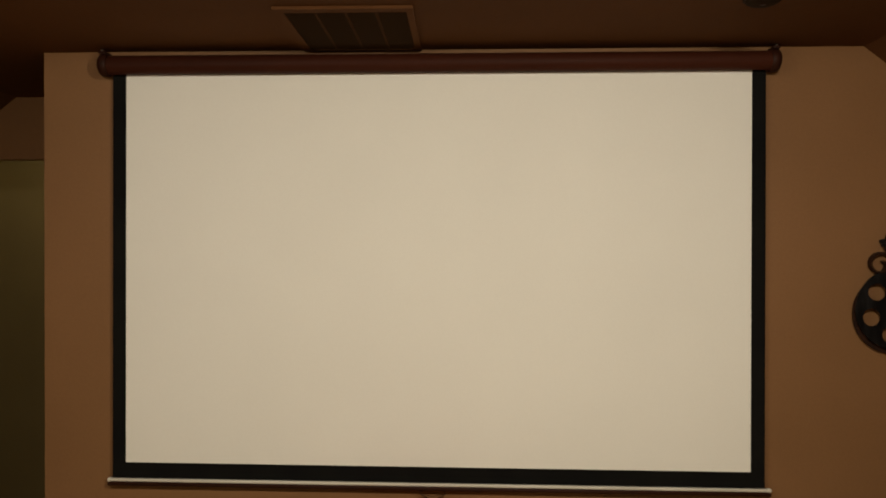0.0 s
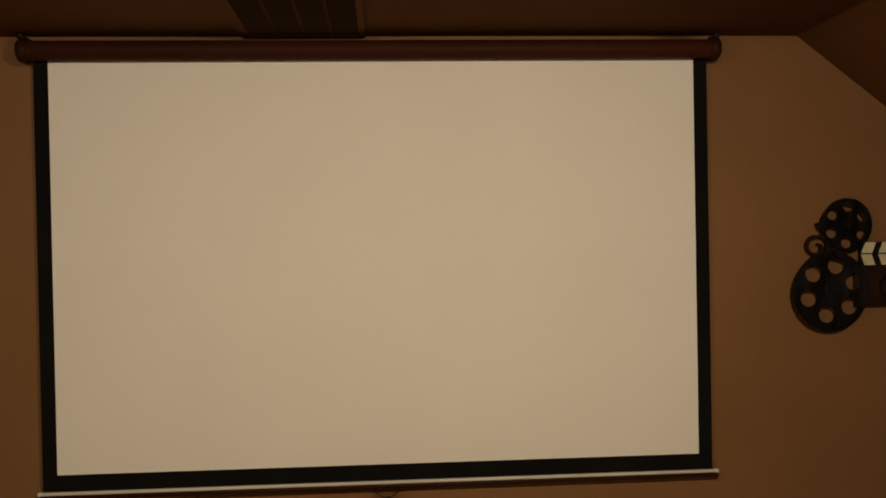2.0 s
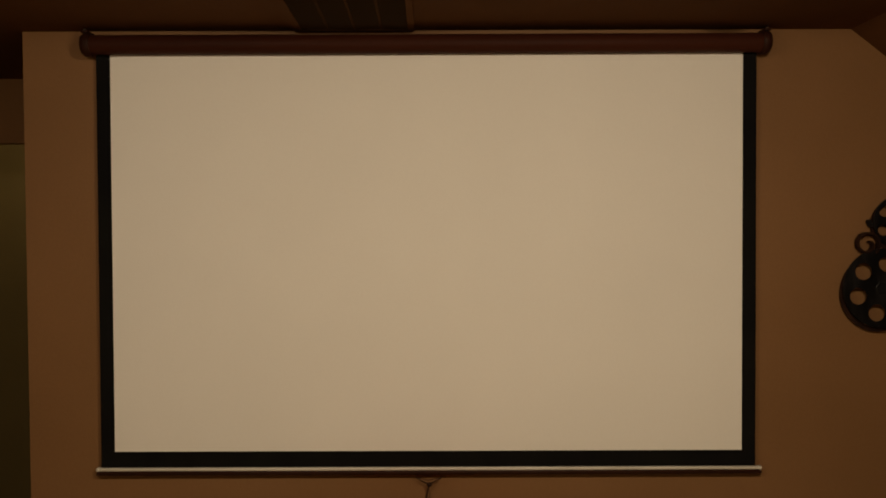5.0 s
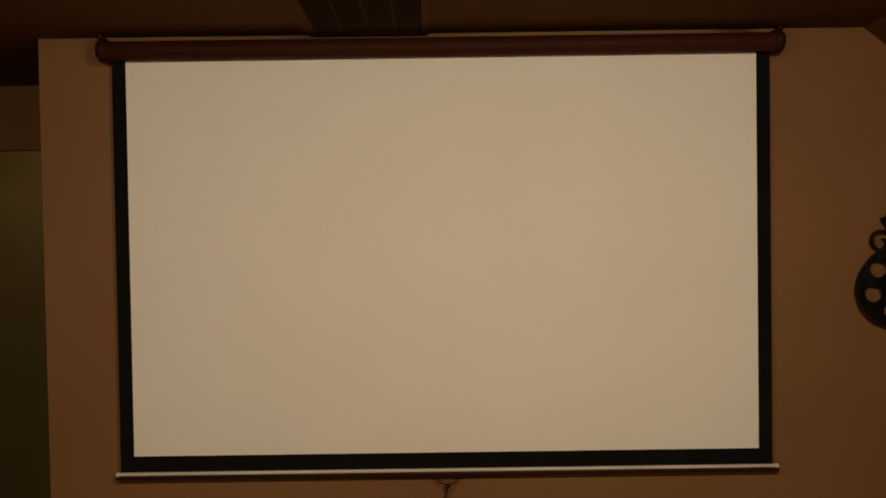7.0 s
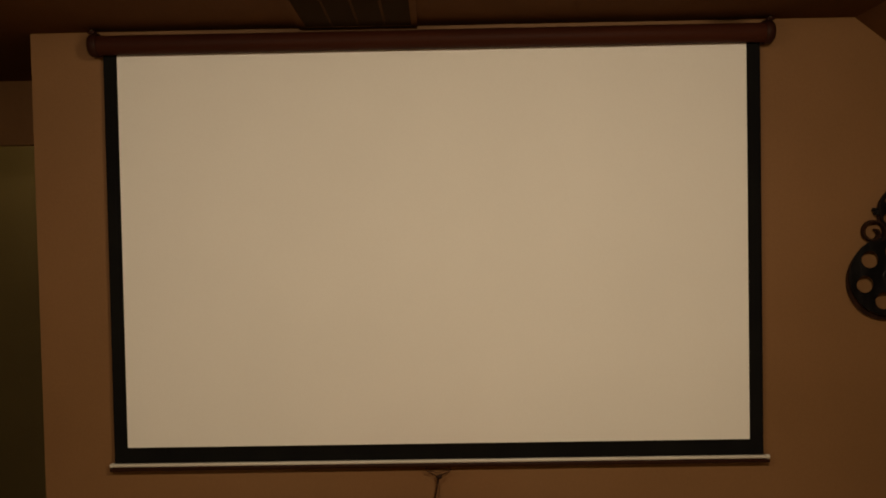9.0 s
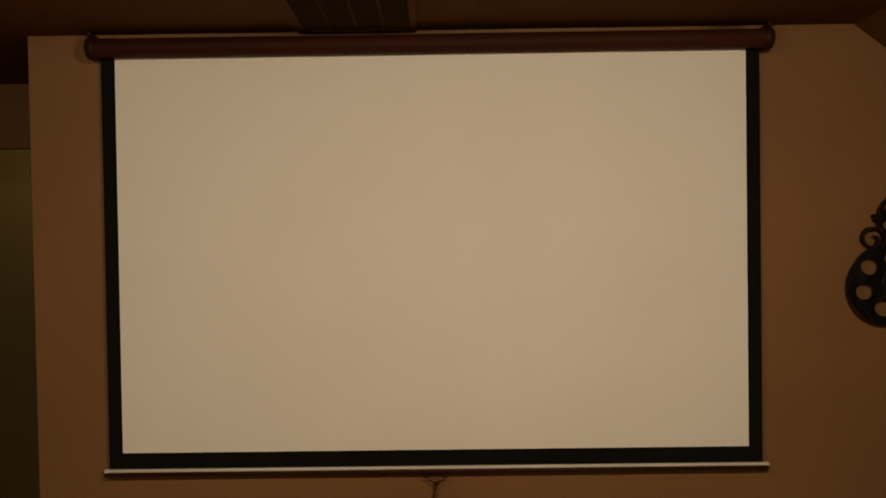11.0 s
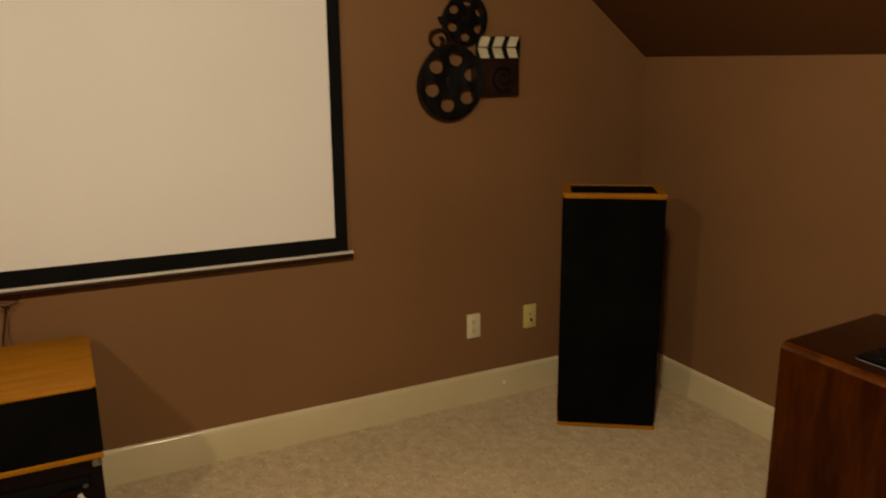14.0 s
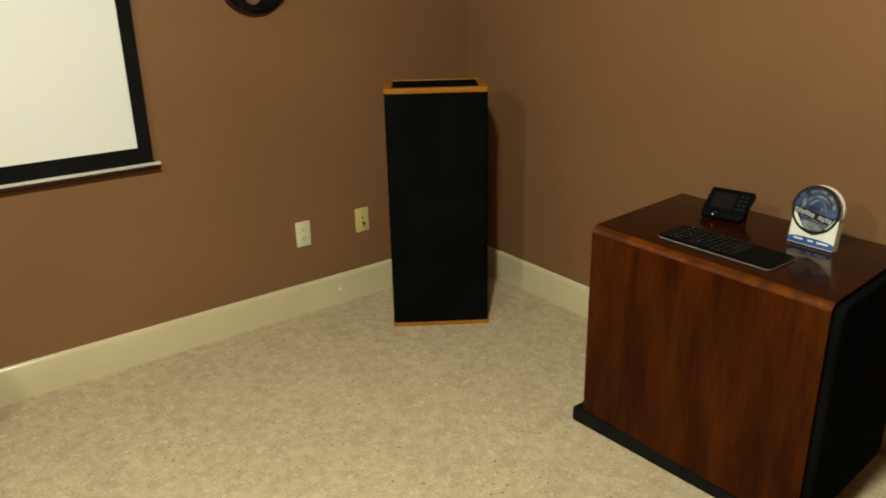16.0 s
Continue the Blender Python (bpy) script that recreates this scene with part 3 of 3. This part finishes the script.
def amplifier():
    root = thing("combo_amplifier", pose(-0.005, -0.535, 0), "black vinyl amplifier with metal corners under the centre loudspeaker", "amplifier")
    hw, d, h = 0.288, 0.30, 0.379
    shell = ring_wall(rounded(-hw, hw, 0.0, h, 0.012, 4), rounded(-hw + 0.035, hw - 0.035, 0.035, h - 0.045, 0.004, 4), 0.03, "y", 0.0)
    join(shell, prism(rounded(-hw, hw, 0.0, h, 0.012, 4), d - 0.03, "y", 0.03))
    part("cabinet", shell, M_vinyl, root, "black textured vinyl cabinet")
    part("grille", box(-hw + 0.036, hw - 0.036, 0.012, 0.029, 0.036, h - 0.1), M_ampcloth, root, "dark red grille cloth", False)
    part("control_panel", box(-hw + 0.036, hw - 0.036, 0.010, 0.028, h - 0.098, h - 0.046, 0.002), M_gloss, root, "black control panel")
    for sx in (-1, 1):
        for z in (0.002, h - 0.026):
            part("corner", box(sx * (hw + 0.0015) - 0.028 * (sx > 0), sx * (hw + 0.0015) + 0.028 * (sx < 0), -0.003, 0.03, z, z + 0.0245, 0.005), M_worn, root, "scuffed metal corner")
    # badge: a slanted capital of three strokes on the lower front
    bx, bz = hw - 0.075, 0.201
    badge = part("badge", prism([(bx - 0.025, bz), (bx - 0.017, bz), (bx + 0.010, bz + 0.078), (bx + 0.003, bz + 0.078)], 0.006, "y", -0.006), M_badge, root, "white badge stroke", False)
    part("badge_stroke", prism([(bx + 0.003, bz + 0.078), (bx + 0.012, bz + 0.078), (bx + 0.040, bz), (bx + 0.031, bz)], 0.006, "y", -0.0062), M_badge, badge, "white badge stroke", False)
    part("badge_stroke", prism([(bx - 0.040, bz + 0.022), (bx - 0.040, bz + 0.029), (bx + 0.032, bz + 0.036), (bx + 0.033, bz + 0.028)], 0.005, "y", -0.0055), M_badge, badge, "white badge stroke", False)
    part("badge_mount", box(bx - 0.045, bx + 0.05, -0.0002, 0.02, bz - 0.01, bz + 0.088), M_vinyl, badge, "", False)
    part("clip", box(hw - 0.058, hw - 0.044, -0.004, 0.012, 0.294, 0.299, 0.001), M_worn, root, "pale metal clip")


amplifier()


# ---- subwoofer used as a side table ----
SUB_TOP = 0.695


def subwoofer():
    root = thing("subwoofer", pose(0, 0, 0), "large cherry wood subwoofer with a black plinth and cloth grille", "subwoofer")
    fl, fr, br, bl = (2.130, -1.372), (2.131, -2.111), (2.642, -2.068), (2.640, -1.333)
    z0, z1, r = 0.052, SUB_TOP, 0.027

    def at(u, v):
        """u along the front edge, v from front to back."""
        a = (fl[0] + (fr[0] - fl[0]) * u, fl[1] + (fr[1] - fl[1]) * u)
        b = (bl[0] + (br[0] - bl[0]) * u, bl[1] + (br[1] - bl[1]) * u)
        return a[0] + (b[0] - a[0]) * v, a[1] + (b[1] - a[1]) * v

    depth = 0.51
    prof = [(0.0, z0), (0.0, z1 - r)] + [(r / depth * (1 - math.cos(a)), z1 - r + r * math.sin(a)) for a in [radians(15 * i) for i in range(1, 7)]]
    prof += [(1 - r / depth * (1 - math.cos(a)), z1 - r + r * math.sin(a)) for a in [radians(90 - 15 * i) for i in range(0, 7)]] + [(1.0, z0)]
    bm = bmesh.new()
    rows = [[bm.verts.new((*at(u, v), z)) for v, z in prof] for u in (0.0, 1.0)]
    n = len(prof)
    for i in range(n):
        bm.faces.new((rows[0][i], rows[0][(i + 1) % n], rows[1][(i + 1) % n], rows[1][i]))
    bm.faces.new(rows[0])
    bm.faces.new(rows[1])
    bmesh.ops.recalc_face_normals(bm, faces=bm.faces)
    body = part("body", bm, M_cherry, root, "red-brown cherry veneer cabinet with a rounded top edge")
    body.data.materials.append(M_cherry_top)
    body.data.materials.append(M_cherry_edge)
    # By face normal: polished flat top, painted highlight on the rounded edge.
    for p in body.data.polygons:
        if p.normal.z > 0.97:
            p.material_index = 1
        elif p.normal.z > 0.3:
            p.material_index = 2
    g = 0.013
    pl = [(at(0, 0)[0] - g, at(0, 0)[1] + g + 0.022), (at(1, 0)[0] - g + 0.03, at(1, 0)[1] + 0.004), (at(1, 1)[0] + g, at(1, 1)[1] + 0.004), (at(0, 1)[0] + g, at(0, 1)[1] + g)]
    part("plinth", prism(pl, 0.05, "z", 0.001, 0.004), M_plinth, root, "black painted plinth")
    # grille on the end that faces away from the gable wall
    ux = Vector((*at(1, 1), 0)) - Vector((*at(1, 0), 0))
    gm = Matrix.Translation((*at(1, 0), 0)) @ Matrix.Rotation(math.atan2(ux.y, ux.x), 4, "Z")
    L = ux.length
    backing = part("grille_frame", moved(prism(rounded(0.040, L - 0.040, z0 + 0.040, z1 - 0.042, 0.03), 0.010, "y", -0.0105), gm), M_cloth, root, "black grille frame")
    part("grille", moved(prism(rounded(0.006, L - 0.006, z0 + 0.006, z1 - 0.007, 0.034), 0.0255, "y", -0.026, 0.010, 4), gm), M_cloth, backing, "black cloth grille with soft corners")


subwoofer()


def keyboard():
    m = pose(2.266, -1.733, SUB_TOP, 0, 0, -89.5)
    root = thing("keyboard", m, "slim black wireless keyboard with a touchpad and silver rim", "keyboard")
    hw, hd = 0.176, 0.068
    part("rim", prism(rounded(-hw, hw, -hd, hd, 0.016), 0.0030, "z", 0.001, 0.0010), M_silver, root, "thin silver rim")
    part("deck", prism(rounded(-hw + 0.0008, hw - 0.0008, -hd + 0.0008, hd - 0.0008, 0.0155), 0.0033, "z", 0.0041), M_kb, root, "black deck")
    for r in range(6):
        for c in range(12):
            x = -hw + 0.017 + c * 0.0193
            yy = hd - 0.014 - r * 0.0205
            wide = 0.0162
            if r == 5 and 3 <= c <= 6:
                if c > 3:
                    continue
                wide = 0.0162 + 3 * 0.0193
                x += 1.5 * 0.0193
            k = part("key", box(x - wide / 2, x + wide / 2, yy - 0.0084, yy + 0.0084, 0.0074, 0.0094, 0.001, 1), M_key, root)
            part("legend", box(x - 0.0018, x + 0.0010, yy + 0.0002, yy + 0.0030, 0.0095, 0.0097), M_legend, k, "", False)
    part("touchpad", prism(rounded(0.078, hw - 0.012, -0.045, 0.045, 0.005), 0.0006, "z", 0.0074), M_kb, root, "smooth black touchpad")


keyboard()


def touch_remote():
    m = pose(2.483, -1.590, SUB_TOP, 0, 0, -78)
    root = thing("control_console", m, "small black tabletop console with a tilted display", "console")
    tilt = math.atan2(0.068, 0.082)
    fm = Matrix.Translation((0, 0.012, 0.048)) @ Matrix.Rotation(tilt, 4, "X")
    face = [(-0.064, -0.055), (0.050, -0.055), (0.059, -0.046), (0.068, 0.046), (0.064, 0.053), (-0.064, 0.053), (-0.068, 0.046), (-0.070, -0.046)]
    part("body", moved(prism(face, 0.018, "z", -0.018, 0.003, 3), fm), M_gloss, root, "gloss black slab face, narrower below")
    foot = [(-0.022, 0.0), (0.058, 0.0), (0.060, 0.010), (0.052, 0.064), (0.042, 0.066), (-0.026, 0.008)]
    part("foot", prism(foot, 0.104, "x", -0.056, 0.003, 2), M_gloss, root, "black wedge foot")
    part("display", moved(prism(rounded(-0.050, 0.020, -0.022, 0.034, 0.003, 3), 0.0015, "z", 0.0005), fm), M_display, root, "dark display glass")
    for i in range(2):
        for j in range(4):
            part("button", moved(prism(circle(0.0048, 12, 0.034 + 0.015 * i, -0.018 + 0.016 * j), 0.003, "z", -0.0005), fm), M_button, root)
    part("mark", moved(box(-0.026, -0.021, -0.0395, -0.0382, 0.0002, 0.0008), fm), M_legend, root, "small pale mark", False)
    part("indicator", moved(prism(circle(0.0014, 12, -0.030, -0.0495), 0.0022, "z", -0.0005), fm), M_led, root, "small white indicator light")


touch_remote()


def disc_case():
    m = pose(2.466, -1.880, SUB_TOP, 0, 0, -90)
    root = thing("disc_case_display", m, "round movie disc tin in a white and blue card stand", "disc case")
    lean = Matrix.Rotation(radians(-9), 4, "X")
    hw = 0.064
    card = [(-hw, 0.0), (hw, 0.0), (hw, 0.085)] + [(hw - 0.012 - 0.108 * i / 8, 0.085 - 0.055 * math.sin(math.pi * i / 8)) for i in range(9)] + [(-hw, 0.085)]
    part("card_front", moved(prism(card, 0.0015, "y", -0.022), lean), M_card, root, "white card front")
    part("card_side", moved(box(-hw, -hw + 0.0015, -0.0204, 0.004, 0.001, 0.08), lean), M_card, root, "", False)
    part("card_side", moved(box(hw - 0.0015, hw, -0.0204, 0.004, 0.001, 0.08), lean), M_card, root, "", False)
    band = [(-hw, 0.002), (hw, 0.002), (hw, 0.016)] + [(hw * math.cos(a), 0.016 + 0.007 * math.sin(a)) for a in [radians(15 * i) for i in range(1, 12)]] + [(-hw, 0.016)]
    b = part("blue_band", moved(prism(band, 0.0008, "y", -0.0231), lean), M_blue, root, "blue printed band")
    for x0, x1 in ((-0.048, -0.022), (-0.008, 0.008), (0.018, 0.05)):
        part("print_bar", moved(box(x0, x1, -0.0238, -0.0230, 0.012, 0.017), lean), M_card, b, "", False)
    # round tin
    cz, r = 0.1005, 0.066
    tx = -0.0055
    tin = part("tin", moved(turned([(0.0, -0.0195), (r - 0.003, -0.0195), (r, -0.017), (r, -0.004), (r - 0.003, -0.0015), (0.0, -0.0015)], 56, "y"), lean @ Matrix.Translation((tx, 0, cz))), M_silver, root, "silver round tin")
    part("rim", moved(ring_wall(circle(r + 0.0012, 56), circle(r - 0.006, 56), 0.005, "y", -0.0225), lean @ Matrix.Translation((tx, 0, cz))), M_darkprint, tin, "black rim")
    part("back_lid", moved(turned([(r - 0.004, -0.0015), (r + 0.001, 0.0005), (r + 0.001, 0.0105), (0.0, 0.0115)], 56, "y"), lean @ Matrix.Translation((tx, 0, cz))), M_card, tin, "pale back lid")
    cover = part("cover", moved(prism(circle(r - 0.006, 48), 0.001, "y", -0.0206), lean @ Matrix.Translation((tx, 0, cz))), M_print, tin, "blue and grey printed cover")
    # printed arcs and title bars, as plain shapes
    pm = lean @ Matrix.Translation((tx + 0.004, 0, cz + 0.006))
    for a0, a1, ri, ro in ((5, 60, 0.041, 0.049), (70, 125, 0.043, 0.050), (20, 150, 0.030, 0.0345), (-10, 70, 0.020, 0.0245), (95, 170, 0.019, 0.0225), (150, 200, 0.036, 0.045), (-30, 20, 0.010, 0.015)):
        arc = [(ro * math.cos(radians(a0 + (a1 - a0) * i / 12)), ro * math.sin(radians(a0 + (a1 - a0) * i / 12))) for i in range(13)]
        arc += [(ri * math.cos(radians(a1 - (a1 - a0) * i / 12)), ri * math.sin(radians(a1 - (a1 - a0) * i / 12))) for i in range(13)]
        part("print_shape", moved(prism(arc, 0.0005, "y", -0.0211), pm), M_greyprint, cover, "grey printed arc", False)
    tl = lean @ Matrix.Translation((tx, 0, cz)) @ Matrix.Rotation(radians(9), 4, "Y")
    part("title_ground", moved(box(-0.057, 0.057, -0.0216, -0.0208, -0.031, -0.006), tl), M_darkprint, cover, "dark title ground", False)
    for k in range(11):
        x0 = -0.054 + k * 0.0098
        top = -0.009 - 0.0025 * ((k * 7) % 3) / 2
        if k != 6:
            part("title_block", moved(box(x0, x0 + 0.0078, -0.0222, -0.0212, top - 0.0115, top), tl), M_titleprint, cover, "silver title block", False)
    part("title_bar", moved(box(-0.035, 0.045, -0.0222, -0.0212, -0.029, -0.0265), tl), M_greyprint, cover, "grey title rule", False)
    seg = [((r - 0.008) * math.cos(radians(215 + 110 * i / 14)), (r - 0.008) * math.sin(radians(215 + 110 * i / 14))) for i in range(15)]
    part("print_shape", moved(prism(seg, 0.0005, "y", -0.0211), lean @ Matrix.Translation((tx, 0, cz))), M_greyprint, cover, "grey lower print", False)


disc_case()


# ---- ceiling fittings ----
def ceiling_vent():
    x0, x1, y0, y1 = -0.408, 0.020, -0.525, -0.018
    root = thing("ceiling_vent", pose(0, 0, CEIL), "brown painted return air grille on the ceiling", "vent")
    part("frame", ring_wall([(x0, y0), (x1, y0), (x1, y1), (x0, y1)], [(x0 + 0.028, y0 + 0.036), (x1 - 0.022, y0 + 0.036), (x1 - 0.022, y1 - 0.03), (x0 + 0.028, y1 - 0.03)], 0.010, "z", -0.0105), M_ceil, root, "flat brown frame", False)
    part("backing", box(x0 + 0.01, x1 - 0.01, y0 + 0.01, y1 - 0.01, -0.0015, -0.0003), M_slot, root, "dark duct opening", False)
    ix0, ix1 = x0 + 0.028, x1 - 0.022
    for k in range(1, 4):
        x = ix0 + (ix1 - ix0) * k / 4
        part("divider", box(x - 0.005, x + 0.005, y0 + 0.035, y1 - 0.029, -0.0076, -0.002), M_ceil, root, "", False)
    n = 27
    for k in range(n):
        yy = y0 + 0.043 + (y1 - y0 - 0.079) * k / (n - 1)
        bm = moved(box(ix0, ix1, -0.005, 0.005, -0.0006, 0.0006), Matrix.Translation((0, yy, -0.0062)) @ Matrix.Rotation(radians(-38), 4, "X"))
        part("slat", bm, M_slat, root, "", False)


ceiling_vent()

det = thing("smoke_detector", pose(1.048, -0.56, CEIL), "round dark brown smoke detector on the ceiling", "detector")
part("base", turned([(0.055, -0.0005), (0.057, -0.005), (0.054, -0.007), (0.0, -0.007)], 36), M_detector, det)
part("cover", turned([(0.049, -0.0072), (0.047, -0.014), (0.040, -0.018), (0.026, -0.0195), (0.0, -0.020)], 36), M_detector, det, "domed cover")
part("test_button", turned([(0.009, -0.0195), (0.008, -0.0215), (0.0, -0.0217)], 16), M_cap, det, "small test button")


def recessed_light(x, y):
    root = thing("recessed_light", pose(x, y, CEIL), "lit recessed ceiling light with a white trim ring", "ceiling light", "recessed ceiling lights")
    ring = part("trim_ring", ring_wall(circle(0.098, 40), circle(0.076, 40), 0.006, "z", -0.0065), M_plate_w, root, "white trim ring")
    part("lens", prism(circle(0.0755, 40), 0.003, "z", -0.0035), M_glow, root, "glowing lens")


for lx, ly, power in LAMPS:
    recessed_light(lx, ly)
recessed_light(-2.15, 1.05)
